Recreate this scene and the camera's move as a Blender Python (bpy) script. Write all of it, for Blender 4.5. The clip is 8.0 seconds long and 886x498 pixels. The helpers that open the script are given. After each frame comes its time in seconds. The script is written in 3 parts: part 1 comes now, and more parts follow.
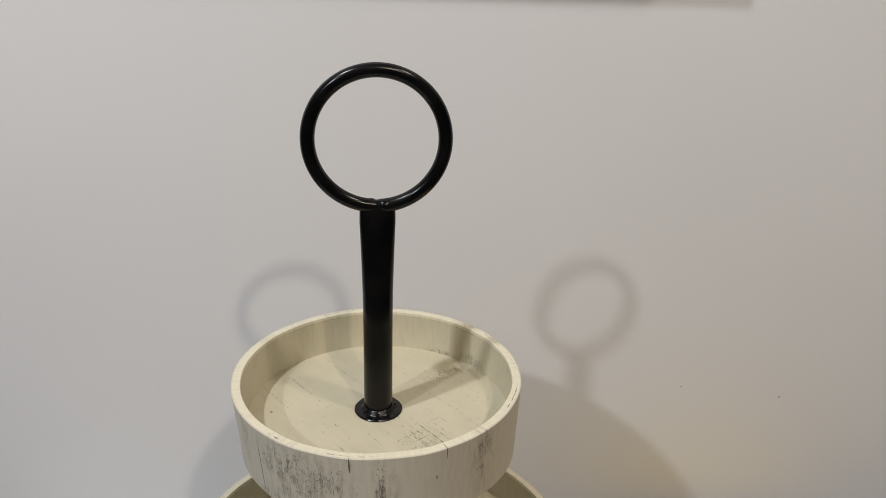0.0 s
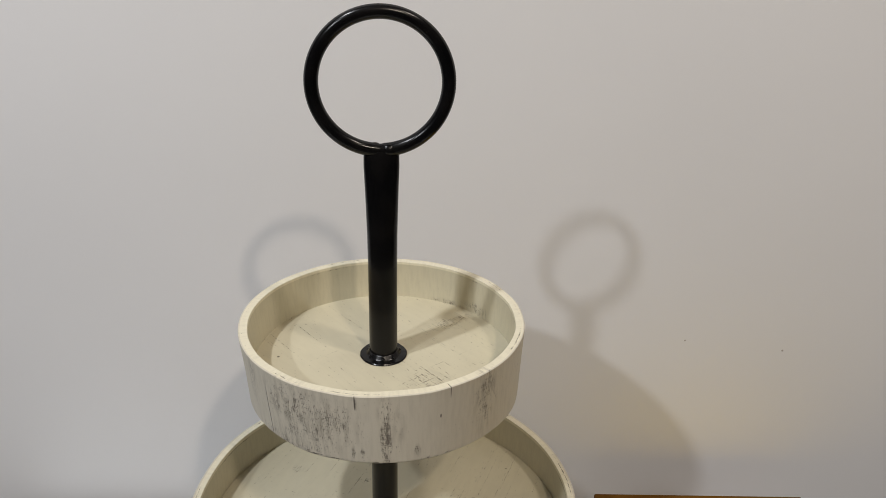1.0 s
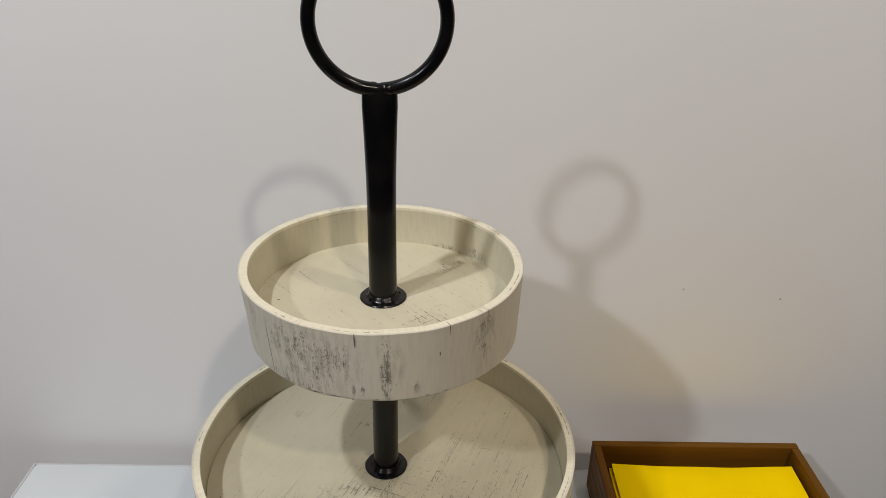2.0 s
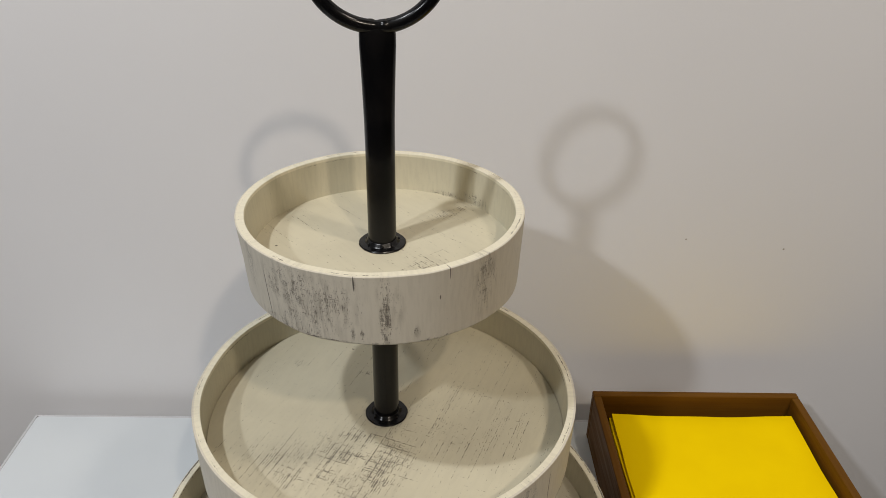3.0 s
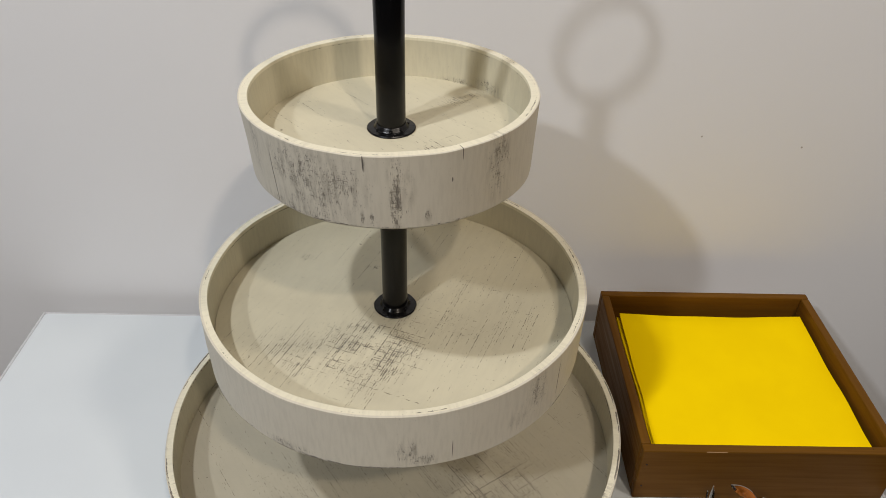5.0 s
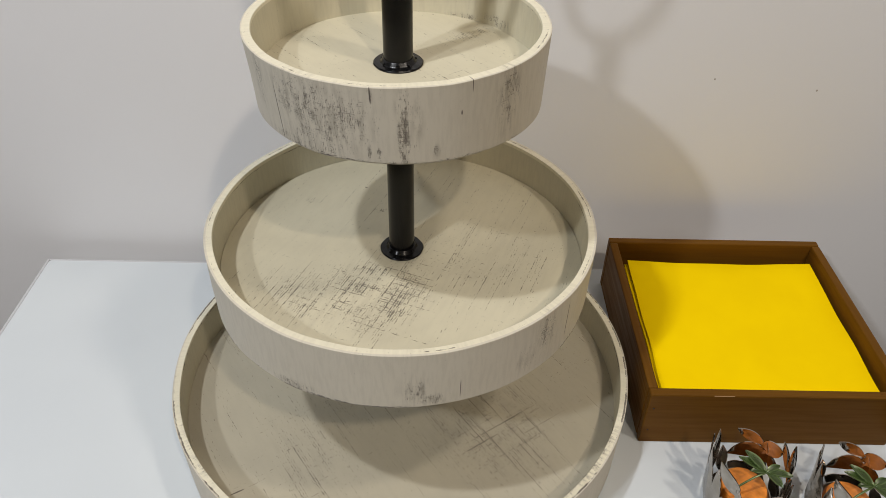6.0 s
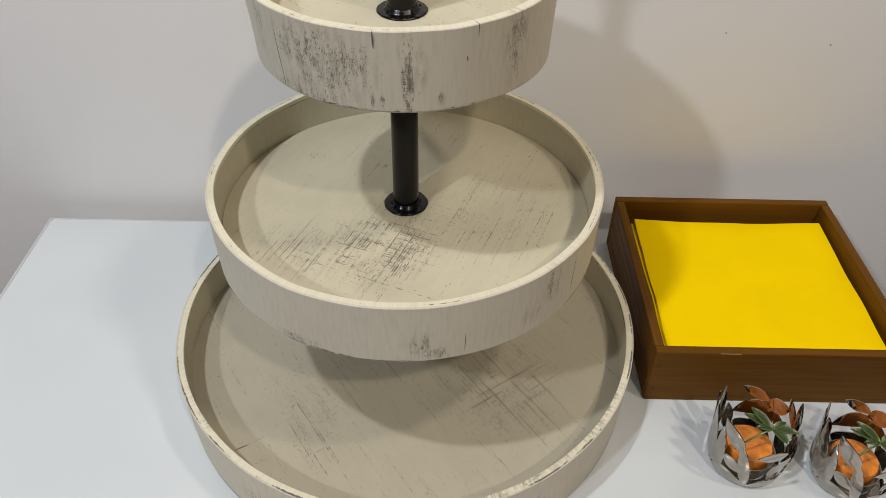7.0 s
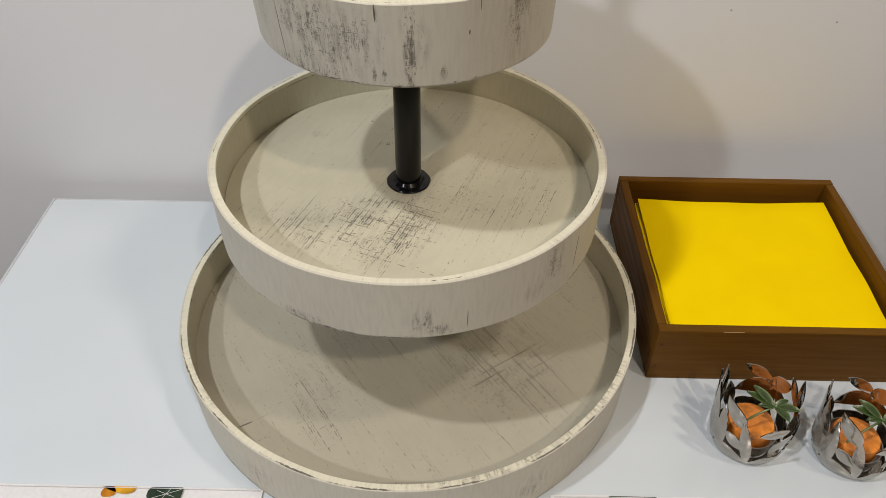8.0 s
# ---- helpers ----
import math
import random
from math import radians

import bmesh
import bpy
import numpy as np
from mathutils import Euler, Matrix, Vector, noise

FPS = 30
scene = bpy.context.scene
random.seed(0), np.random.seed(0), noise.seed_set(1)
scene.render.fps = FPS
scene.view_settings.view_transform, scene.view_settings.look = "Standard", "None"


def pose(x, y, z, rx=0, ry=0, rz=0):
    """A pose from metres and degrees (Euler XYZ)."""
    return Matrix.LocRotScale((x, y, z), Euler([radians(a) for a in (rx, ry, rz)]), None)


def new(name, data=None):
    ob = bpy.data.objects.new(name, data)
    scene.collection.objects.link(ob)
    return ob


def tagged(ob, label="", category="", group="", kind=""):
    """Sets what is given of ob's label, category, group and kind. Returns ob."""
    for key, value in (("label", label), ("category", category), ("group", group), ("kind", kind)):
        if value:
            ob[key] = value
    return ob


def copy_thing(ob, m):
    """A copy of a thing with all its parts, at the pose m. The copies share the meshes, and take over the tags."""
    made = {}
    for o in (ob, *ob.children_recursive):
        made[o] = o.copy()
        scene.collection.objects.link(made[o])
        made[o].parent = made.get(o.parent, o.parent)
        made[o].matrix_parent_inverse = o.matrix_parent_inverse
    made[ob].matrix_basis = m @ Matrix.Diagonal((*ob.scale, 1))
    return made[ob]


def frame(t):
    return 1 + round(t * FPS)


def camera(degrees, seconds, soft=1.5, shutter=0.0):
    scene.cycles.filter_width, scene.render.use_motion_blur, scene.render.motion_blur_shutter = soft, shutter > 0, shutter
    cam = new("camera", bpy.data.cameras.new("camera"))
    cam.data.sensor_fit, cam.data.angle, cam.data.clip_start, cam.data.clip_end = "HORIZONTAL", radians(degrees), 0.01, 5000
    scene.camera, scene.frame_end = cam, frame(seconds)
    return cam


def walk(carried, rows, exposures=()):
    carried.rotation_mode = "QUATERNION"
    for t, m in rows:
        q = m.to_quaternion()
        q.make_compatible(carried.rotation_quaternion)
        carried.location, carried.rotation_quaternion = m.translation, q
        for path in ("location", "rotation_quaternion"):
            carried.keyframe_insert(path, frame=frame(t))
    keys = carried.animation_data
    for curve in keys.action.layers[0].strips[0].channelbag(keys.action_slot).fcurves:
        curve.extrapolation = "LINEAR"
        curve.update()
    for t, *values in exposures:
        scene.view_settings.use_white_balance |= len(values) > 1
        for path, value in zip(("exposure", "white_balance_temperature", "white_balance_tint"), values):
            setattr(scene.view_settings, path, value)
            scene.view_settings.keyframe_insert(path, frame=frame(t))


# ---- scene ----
cam = camera(60.97, 8.0, soft=0.85)
# seconds, eye x y z, pitch, roll, yaw
PATH = [
    (0.0, 0.0295, -0.4141, 1.3447, -21.344, -1.580, -0.636),
    (0.5, 0.0292, -0.4156, 1.3402, -22.353, -1.498, -0.733),
    (1.0, 0.0318, -0.4234, 1.3304, -23.432, -1.260, -0.173),
    (1.5, 0.0327, -0.4297, 1.3239, -24.786, -1.182, -0.162),
    (3.0, 0.0332, -0.4273, 1.3055, -29.129, -0.995, -0.251),
    (3.5, 0.0310, -0.4266, 1.2990, -30.764, -1.041, -0.204),
    (4.0, 0.0306, -0.4264, 1.2942, -32.350, -1.122, -0.149),
    (4.5, 0.0302, -0.4258, 1.2886, -33.817, -1.136, -0.028),
    (6.0, 0.0262, -0.4267, 1.2682, -38.579, -1.047, 0.365),
    (6.5, 0.0271, -0.4261, 1.2613, -39.919, -0.945, 0.523),
    (7.0, 0.0264, -0.4273, 1.2569, -41.001, -0.864, 0.678),
    (7.5, 0.0264, -0.4297, 1.2536, -41.745, -0.771, 0.761),
    (8.0, 0.0272, -0.4302, 1.2530, -42.165, -0.673, 0.877),
]
EXPOSURES = [(0.0, -0.27), (1.5, -0.22), (3.0, -0.21), (5.5, -0.10), (8.0, -0.09)]
walk(cam, [(t, pose(x, y, z, 90 + pitch, roll, yaw)) for t, x, y, z, pitch, roll, yaw in PATH], EXPOSURES)

# ---- light: four ceiling lamps in a closed room ----
TABLE_Z = 0.7627
WALL_Y = 0.2023


def lamp(name, place, watts, colour, radius):
    """A recessed ceiling spot that shines straight down in a wide cone."""
    data = bpy.data.lights.new(name, "SPOT")
    data.energy, data.color, data.shadow_soft_size = watts, colour, radius
    data.spot_size, data.spot_blend = radians(150), 0.5
    ob = new(name, data)
    ob.location = place
    return ob


lamp("ceiling_lamp_right_far", (0.588, -1.295, 2.60), 47, (1.0, 0.86, 0.70), 0.042)
lamp("ceiling_lamp_left_far", (-1.178, -1.367, 2.60), 66, (0.92, 0.95, 1.0), 0.05)
lamp("ceiling_lamp_right_near", (0.83, -0.48, 2.60), 32, (1.0, 0.89, 0.77), 0.075)
lamp("ceiling_lamp_left_near", (-0.68, -0.50, 2.60), 57, (0.94, 0.96, 1.0), 0.035)
world = bpy.data.worlds.new("room_air")
world.use_nodes = True
world.node_tree.nodes["Background"].inputs[0].default_value = (0.8, 0.8, 0.85, 1)
world.node_tree.nodes["Background"].inputs[1].default_value = 0.005
scene.world = world
scene.view_settings.exposure = 0.0


# ---- materials ----
class Nodes:
    """Short forms for a material's node tree."""

    def __init__(self, name):
        self.mat = bpy.data.materials.new(name)
        self.mat.use_nodes = True
        self.tree = self.mat.node_tree
        self.bsdf = self.tree.nodes["Principled BSDF"]

    def add(self, kind):
        return self.tree.nodes.new(kind)

    def link(self, a, b):
        self.tree.links.new(a, b)

    def plug(self, socket, value):
        if isinstance(value, bpy.types.NodeSocket):
            self.link(value, socket)
        else:
            socket.default_value = value

    def coord(self, which="Object"):
        return self.add("ShaderNodeTexCoord").outputs[which]

    def mapped(self, vec, scale=(1, 1, 1), turn=0.0, shift=(0, 0, 0)):
        first = self.add("ShaderNodeMapping")
        self.link(vec, first.inputs[0])
        first.inputs["Rotation"].default_value = (0, 0, radians(turn))
        first.inputs["Location"].default_value = shift
        second = self.add("ShaderNodeMapping")
        self.link(first.outputs[0], second.inputs[0])
        second.inputs["Scale"].default_value = scale
        return second.outputs[0]

    def noise(self, vec, scale=1.0, detail=3.0, rough=0.55):
        n = self.add("ShaderNodeTexNoise")
        self.link(vec, n.inputs["Vector"])
        n.inputs["Scale"].default_value, n.inputs["Detail"].default_value = scale, detail
        n.inputs["Roughness"].default_value = rough
        return n.outputs[0]

    def ramp(self, value, a, b, lo=0.0, hi=1.0):
        n = self.add("ShaderNodeMapRange")
        n.interpolation_type = "SMOOTHSTEP"
        self.plug(n.inputs[0], value)
        for i, v in enumerate((a, b, lo, hi)):
            n.inputs[i + 1].default_value = v
        return n.outputs[0]

    def math(self, op, a, b=0.0):
        n = self.add("ShaderNodeMath")
        n.operation = op
        self.plug(n.inputs[0], a)
        self.plug(n.inputs[1], b)
        return n.outputs[0]

    def mix(self, fac, a, b):
        n = self.add("ShaderNodeMix")
        n.data_type = "RGBA"
        self.plug(n.inputs[0], fac)
        self.plug(n.inputs[6], a)
        self.plug(n.inputs[7], b)
        return n.outputs[2]

    def blob(self, vec, centre, size, turn=0.0):
        """A soft spot of wear: 1 at the centre, 0 at the given half sizes."""
        m = self.add("ShaderNodeMapping")
        m.vector_type = "TEXTURE"
        self.link(vec, m.inputs[0])
        m.inputs["Location"].default_value = (*centre, 0)
        m.inputs["Rotation"].default_value = (0, 0, radians(turn))
        m.inputs["Scale"].default_value = (size[0], size[1], 1000)
        d = self.add("ShaderNodeVectorMath")
        d.operation = "LENGTH"
        self.link(m.outputs[0], d.inputs[0])
        return self.ramp(d.outputs["Value"], 1.0, 0.25)

    def most(self, values):
        out = values[0]
        for v in values[1:]:
            out = self.math("MAXIMUM", out, v)
        return out

    def bump(self, height, distance, strength=1.0):
        n = self.add("ShaderNodeBump")
        self.link(height, n.inputs["Height"])
        n.inputs["Distance"].default_value, n.inputs["Strength"].default_value = distance, strength
        self.link(n.outputs[0], self.bsdf.inputs["Normal"])

    def finish(self, colour, rough, metal=0.0, spec=0.5):
        self.plug(self.bsdf.inputs["Base Color"], colour)
        self.plug(self.bsdf.inputs["Roughness"], rough)
        self.bsdf.inputs["Metallic"].default_value = metal
        self.bsdf.inputs["Specular IOR Level"].default_value = spec
        return self.mat


def rgb(r, g, b):
    return (r, g, b, 1.0)


PAINT, PAINT_SHADE, PAINT_WORN = rgb(0.575, 0.530, 0.390), rgb(0.485, 0.445, 0.328), rgb(0.27, 0.24, 0.187)
PAINT_OUT = rgb(0.625, 0.575, 0.482)
# rim tone lifted: the extra light on its upward face is put into colour
PAINT_RIM_LIT = rgb(0.76, 0.71, 0.55)
# greyer aged tone, also carries the bottom floor's shade as colour
PAINT_AGED_SHADED = rgb(0.385, 0.350, 0.275)
PAINT_RUB = rgb(0.17, 0.148, 0.118)
UNDER = rgb(0.082, 0.064, 0.055)


def wall_paint(name, colour):
    n = Nodes(name)
    o = n.coord()
    cloud = n.ramp(n.noise(o, 3.0, 3), 0.3, 0.7)
    fine = n.noise(o, 220.0, 3)
    col = n.mix(n.math("MULTIPLY", cloud, 0.35), colour, rgb(*[c * 0.93 for c in colour[:3]]))
    n.bump(fine, 0.0006, 0.10)
    return n.finish(col, 0.55, spec=0.35)


def floor_wear(name, spots, seed, turn, cracks=(), tier_shade=0.0):
    """Cream paint on a sawn round board: dashes along and across the saw marks, thickest in the given spots."""
    n = Nodes(name)
    here = n.coord()
    o = n.mapped(here, (1, 1, 1), 0, (seed, seed * 0.7, 0))
    patch = n.ramp(n.noise(o, 26.0, 4), 0.44, 0.68)
    uneven = n.ramp(n.noise(o, 75.0, 3), 0.28, 0.60, 0.35, 1.0)
    spot = n.most([n.math("MULTIPLY", n.blob(here, *s[:3]), s[3]) for s in spots])
    spot = n.math("MULTIPLY", spot, uneven)
    cover = n.math("ADD", n.math("MULTIPLY", patch, 0.04), n.math("MULTIPLY", spot, 0.225))
    # saw marks: fine parallel grooves, broken into short dashes, some grooves deeper than others
    turned = n.add("ShaderNodeSeparateXYZ")
    n.link(n.mapped(o, (1, 1, 1), turn), turned.inputs[0])
    drift = n.math("MULTIPLY", n.noise(o, 22, 2), 4.0)
    crumble = n.math("MULTIPLY", n.math("SUBTRACT", n.noise(o, 1500, 2), 0.5), 0.30)
    rows = []
    for axis, pitch, cut, band, less in ((0, 0.00170, (1250, 300, 1), (400, 11, 1), 0.0), (1, 0.0022, (300, 1100, 1), (11, 330, 1), 0.07)):
        wave = n.math("SINE", n.math("ADD", n.math("MULTIPLY", turned.outputs[axis], 2 * math.pi / pitch), drift))
        dashes = n.noise(n.mapped(o, cut, turn), 1.0, 2.0)
        deep_rows = n.math("MULTIPLY", n.math("SUBTRACT", n.noise(n.mapped(o, band, turn), 1.0, 1.0), 0.5), 0.85)
        level = n.math("ADD", n.math("ADD", dashes, deep_rows), n.math("MULTIPLY", wave, 0.10))
        rows.append(n.math("SUBTRACT", n.math("ADD", n.math("ADD", level, cover), crumble), less))
    level = n.most(rows)
    dash = n.ramp(level, 0.775, 0.86)
    deep = n.ramp(level, 0.87, 0.97)
    smear = n.math("MULTIPLY", n.ramp(n.noise(n.mapped(o, (240, 40, 1), turn), 1.0, 4), 0.40, 0.70), n.math("ADD", n.math("MULTIPLY", spot, 0.18), 0.06))
    cloud = n.ramp(n.noise(o, 16.0, 4), 0.35, 0.7)
    # random dusty tone, plus shade painted evenly into the floor colour
    dust_and_shade = n.math("ADD", n.math("MULTIPLY", n.noise(o, 45.0, 4), 0.30), tier_shade - 0.15)
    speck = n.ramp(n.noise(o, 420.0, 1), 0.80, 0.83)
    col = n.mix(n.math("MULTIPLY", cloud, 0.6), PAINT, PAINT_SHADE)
    col = n.mix(n.math("MAXIMUM", dust_and_shade, 0.0), col, PAINT_AGED_SHADED)
    col = n.mix(smear, col, PAINT_WORN)
    col = n.mix(n.math("MULTIPLY", dash, 0.62), col, PAINT_RUB)
    col = n.mix(n.math("MULTIPLY", deep, 0.60), col, UNDER)
    col = n.mix(n.math("MULTIPLY", speck, 0.8), col, UNDER)
    for c in cracks:
        col = n.mix(n.math("MULTIPLY", n.ramp(n.blob(here, *c), 0.2, 0.5), 0.85), col, UNDER)
    n.bump(n.math("MULTIPLY", n.math("ADD", dash, smear), -1.0), 0.0004, 0.5)
    return n.finish(col, 0.58, spec=0.3)


def side_wear(name, spots, seed, edge_wear, cracks, rim_start, chips=0.13):
    """Cream paint on the tray's hoop. UV: metres round the hoop and metres along its section."""
    n = Nodes(name)
    uv = n.coord("UV")
    o = n.mapped(uv, (1, 1, 1), 0, (seed, seed * 0.37, 0))
    sep = n.add("ShaderNodeSeparateXYZ")
    n.link(uv, sep.inputs[0])
    outside = n.ramp(sep.outputs[1], rim_start + 0.0003, rim_start - 0.0003)
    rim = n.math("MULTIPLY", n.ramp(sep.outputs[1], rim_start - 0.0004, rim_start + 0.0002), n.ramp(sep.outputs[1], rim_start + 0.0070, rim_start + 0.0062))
    up = n.noise(n.mapped(o, (1800, 300, 1)), 1.0, 3, 0.6)
    round_ = n.noise(n.mapped(o, (160, 1700, 1)), 1.0, 2)
    weave = n.noise(n.mapped(o, (90, 2100, 1)), 1.0, 1)
    crumble = n.noise(o, 2100, 2)
    patch = n.ramp(n.noise(n.mapped(o, (18, 24, 1)), 1.0, 3), 0.52, 0.76)
    uneven = n.ramp(n.noise(n.mapped(o, (260, 75, 1)), 1.0, 3), 0.30, 0.62, 0.25, 1.0)
    spot = n.most([n.math("MULTIPLY", n.blob(uv, *s[:2]), s[2]) for s in spots])
    spot = n.math("MULTIPLY", spot, uneven)
    reach = n.math("ADD", n.math("MULTIPLY", patch, 0.05), n.math("MULTIPLY", spot, 0.235))
    reach = n.math("ADD", reach, n.math("MULTIPLY", n.math("SUBTRACT", crumble, 0.5), 0.34))
    reach = n.math("ADD", reach, n.math("MULTIPLY", n.math("SUBTRACT", weave, 0.5), 0.22))
    level = n.math("ADD", n.math("MAXIMUM", up, n.math("SUBTRACT", round_, 0.06)), reach)
    mark = n.ramp(level, 0.715, 0.79)
    smear = n.math("MULTIPLY", n.ramp(n.noise(n.mapped(o, (420, 60, 1)), 1.0, 4), 0.40, 0.68), n.math("ADD", n.math("MULTIPLY", spot, 0.55), 0.12))
    cloud = n.ramp(n.noise(o, 18.0, 4), 0.35, 0.7)
    # chipped edges of the hoop, in stretches
    edges = []
    for at, wide in edge_wear:
        edges.append(n.ramp(n.math("ABSOLUTE", n.math("SUBTRACT", sep.outputs[1], at)), wide, 0.0))
    stretch = n.ramp(n.noise(n.mapped(o, (22, 60, 1)), 1.0, 2), 0.40, 0.62, 0.35, 1.0)
    chipnoise = n.math("ADD", n.math("MULTIPLY", n.noise(n.mapped(o, (260, 620, 1)), 1.0, 6, 0.78), 0.80), n.math("MULTIPLY", n.noise(n.mapped(o, (17, 17, 1)), 1.0, 2), 0.20))
    chip = n.math("ADD", n.math("ADD", chipnoise, n.math("MULTIPLY", n.math("SUBTRACT", crumble, 0.5), 0.22)), n.math("MULTIPLY", n.math("MULTIPLY", n.most(edges), stretch), chips + 0.08))
    chip = n.ramp(chip, 0.71, 0.75)
    col = n.mix(n.math("MULTIPLY", cloud, 0.35), PAINT, PAINT_SHADE)
    col = n.mix(n.math("MULTIPLY", outside, 0.8), col, PAINT_OUT)
    # brighter top of the rim, light painted into the base colour
    col = n.mix(n.math("MULTIPLY", rim, 0.85), col, PAINT_RIM_LIT)
    col = n.mix(smear, col, PAINT_WORN)
    col = n.mix(n.math("MULTIPLY", mark, 0.66), col, UNDER)
    if cracks:
        col = n.mix(n.math("MULTIPLY", n.most([n.ramp(n.blob(uv, *c), 0.2, 0.5) for c in cracks]), 0.85), col, UNDER)
    col = n.mix(n.math("MULTIPLY", chip, 0.85), col, UNDER)
    n.bump(n.math("MULTIPLY", n.math("MAXIMUM", mark, chip), -1.0), 0.0005, 0.5)
    return n.finish(col, 0.55, spec=0.35)


def black_metal():
    n = Nodes("black_powder_coat")
    o = n.coord()
    col = n.mix(n.ramp(n.noise(o, 60, 3), 0.4, 0.7), rgb(0.003, 0.003, 0.0035), rgb(0.006, 0.0055, 0.0055))
    n.bump(n.noise(o, 900, 2), 0.0001, 0.3)
    return n.finish(col, n.ramp(n.noise(o, 45, 3), 0.3, 0.7, 0.16, 0.27), spec=0.28)


def table_white():
    n = Nodes("white_glass")
    o = n.coord()
    col = n.mix(n.ramp(n.noise(o, 5, 3), 0.3, 0.7), rgb(0.64, 0.68, 0.70), rgb(0.61, 0.65, 0.675))
    return n.finish(col, n.ramp(n.noise(o, 30, 4), 0.3, 0.7, 0.10, 0.20), spec=0.45)


def brown_wood(name, turn):
    n = Nodes(name)
    o = n.coord()
    scale = (14, 300, 300) if turn == 0 else (300, 14, 300)
    grain = n.noise(n.mapped(o, scale), 1.0, 4, 0.6)
    broad = n.noise(n.mapped(o, tuple(s * 0.16 for s in scale)), 1.0, 3)
    col = n.mix(n.ramp(grain, 0.3, 0.7), rgb(0.134, 0.057, 0.0050), rgb(0.104, 0.043, 0.0036))
    col = n.mix(n.math("MULTIPLY", n.ramp(broad, 0.35, 0.7), 0.30), col, rgb(0.155, 0.066, 0.010))
    speck = n.ramp(n.noise(o, 260, 1), 0.79, 0.83)
    col = n.mix(n.math("MULTIPLY", speck, 0.8), col, rgb(0.04, 0.018, 0.008))
    n.bump(grain, 0.0002, 0.3)
    return n.finish(col, n.ramp(grain, 0.3, 0.7, 0.4, 0.55), spec=0.10)


def yellow_paper():
    n = Nodes("yellow_paper")
    o = n.coord()
    fine = n.noise(o, 1400, 2)
    col = n.mix(n.ramp(n.noise(o, 20, 3), 0.3, 0.7), rgb(0.90, 0.625, 0.0), rgb(0.87, 0.595, 0.0))
    n.bump(fine, 0.00015, 0.4)
    return n.finish(col, 0.85, spec=0.04)


def polished_steel():
    n = Nodes("polished_steel")
    o = n.coord()
    col = n.mix(n.ramp(n.noise(o, 60, 3), 0.3, 0.7), rgb(0.50, 0.47, 0.43), rgb(0.36, 0.33, 0.29))
    n.bump(n.noise(o, 85, 1), 0.0016, 0.5)
    return n.finish(col, n.ramp(n.noise(o, 90, 3), 0.3, 0.7, 0.07, 0.16), 1.0)


def plain(name, colour, rough, metal=0.0, spec=0.5, vary=0.12, scale=40):
    n = Nodes(name)
    o = n.coord()
    m = n.ramp(n.noise(o, scale, 3), 0.3, 0.7)
    col = n.mix(m, colour, rgb(*[c * (1 - vary) for c in colour[:3]]))
    return n.finish(col, n.ramp(n.noise(o, scale * 2.3, 3), 0.3, 0.7, rough * 0.85, rough * 1.2), metal, spec)


WALL = wall_paint("white_wall_paint", rgb(0.82, 0.815, 0.82))
# unseen surfaces, darkened to cut the light they bounce back
FAR_WALL = wall_paint("dark_wall_paint", rgb(0.13, 0.12, 0.11))
CEILING = wall_paint("dark_ceiling_paint", rgb(0.22, 0.22, 0.22))
FLOOR = plain("grey_floor", rgb(0.11, 0.10, 0.09), 0.4)
BLACK = black_metal()
TABLE = table_white()
TABLE_EDGE = plain("table_edge_grey", rgb(0.50, 0.52, 0.53), 0.15)
STRIP = plain("pale_edge_strip", rgb(0.56, 0.56, 0.575), 0.3)
TABLE_BODY = plain("white_lacquer", rgb(0.72, 0.72, 0.72), 0.35)
MARK = plain("grey_mark", rgb(0.42, 0.39, 0.36), 0.8)
NAIL = plain("dark_nail", rgb(0.02, 0.014, 0.01), 0.5)
WOOD_X = brown_wood("brown_stained_wood_long", 0)
WOOD_Y = brown_wood("brown_stained_wood_side", 1)
BARE_WOOD = plain("bare_wood", rgb(0.34, 0.20, 0.09), 0.7)
YELLOW = yellow_paper()
SILVER = polished_steel()
CUP = plain("brushed_steel", rgb(0.50, 0.47, 0.43), 0.38, 1.0)
ORANGE = plain("orange_wax", rgb(0.90, 0.29, 0.038), 0.40, 0.0, vary=0.55, scale=75)
GREEN = plain("green_enamel", rgb(0.050, 0.082, 0.020), 0.3, vary=0.4, scale=160)
LEAF_RIM = plain("pale_leaf_edge", rgb(0.10, 0.15, 0.05), 0.3, 0.2)
LINEN = plain("white_linen", rgb(0.76, 0.74, 0.73), 0.85, spec=0.1, vary=0.06, scale=300)
PRINT_YELLOW = plain("yellow_print", rgb(0.75, 0.38, 0.03), 0.85, spec=0.1, vary=0.5, scale=90)
PRINT_ORANGE = plain("orange_print", rgb(0.62, 0.24, 0.02), 0.85, spec=0.1, vary=0.4, scale=120)
PRINT_GREEN = plain("dark_green_print", rgb(0.045, 0.07, 0.045), 0.85, spec=0.1, vary=0.5, scale=120)


# ---- building helpers ----
def mesh_from(name, bm, materials, smooth=False):
    me = bpy.data.meshes.new(name)
    bm.normal_update()
    bm.to_mesh(me)
    bm.free()
    for m in materials if isinstance(materials, (list, tuple)) else [materials]:
        me.materials.append(m)
    if smooth:
        for p in me.polygons:
            p.use_smooth = True
        me.set_sharp_from_angle(angle=radians(28))
    return me


def part(name, bm, materials, parent=None, label="", smooth=False):
    ob = new(name, mesh_from(name, bm, materials, smooth))
    if parent is not None:
        ob.parent = parent
    return tagged(ob, label)


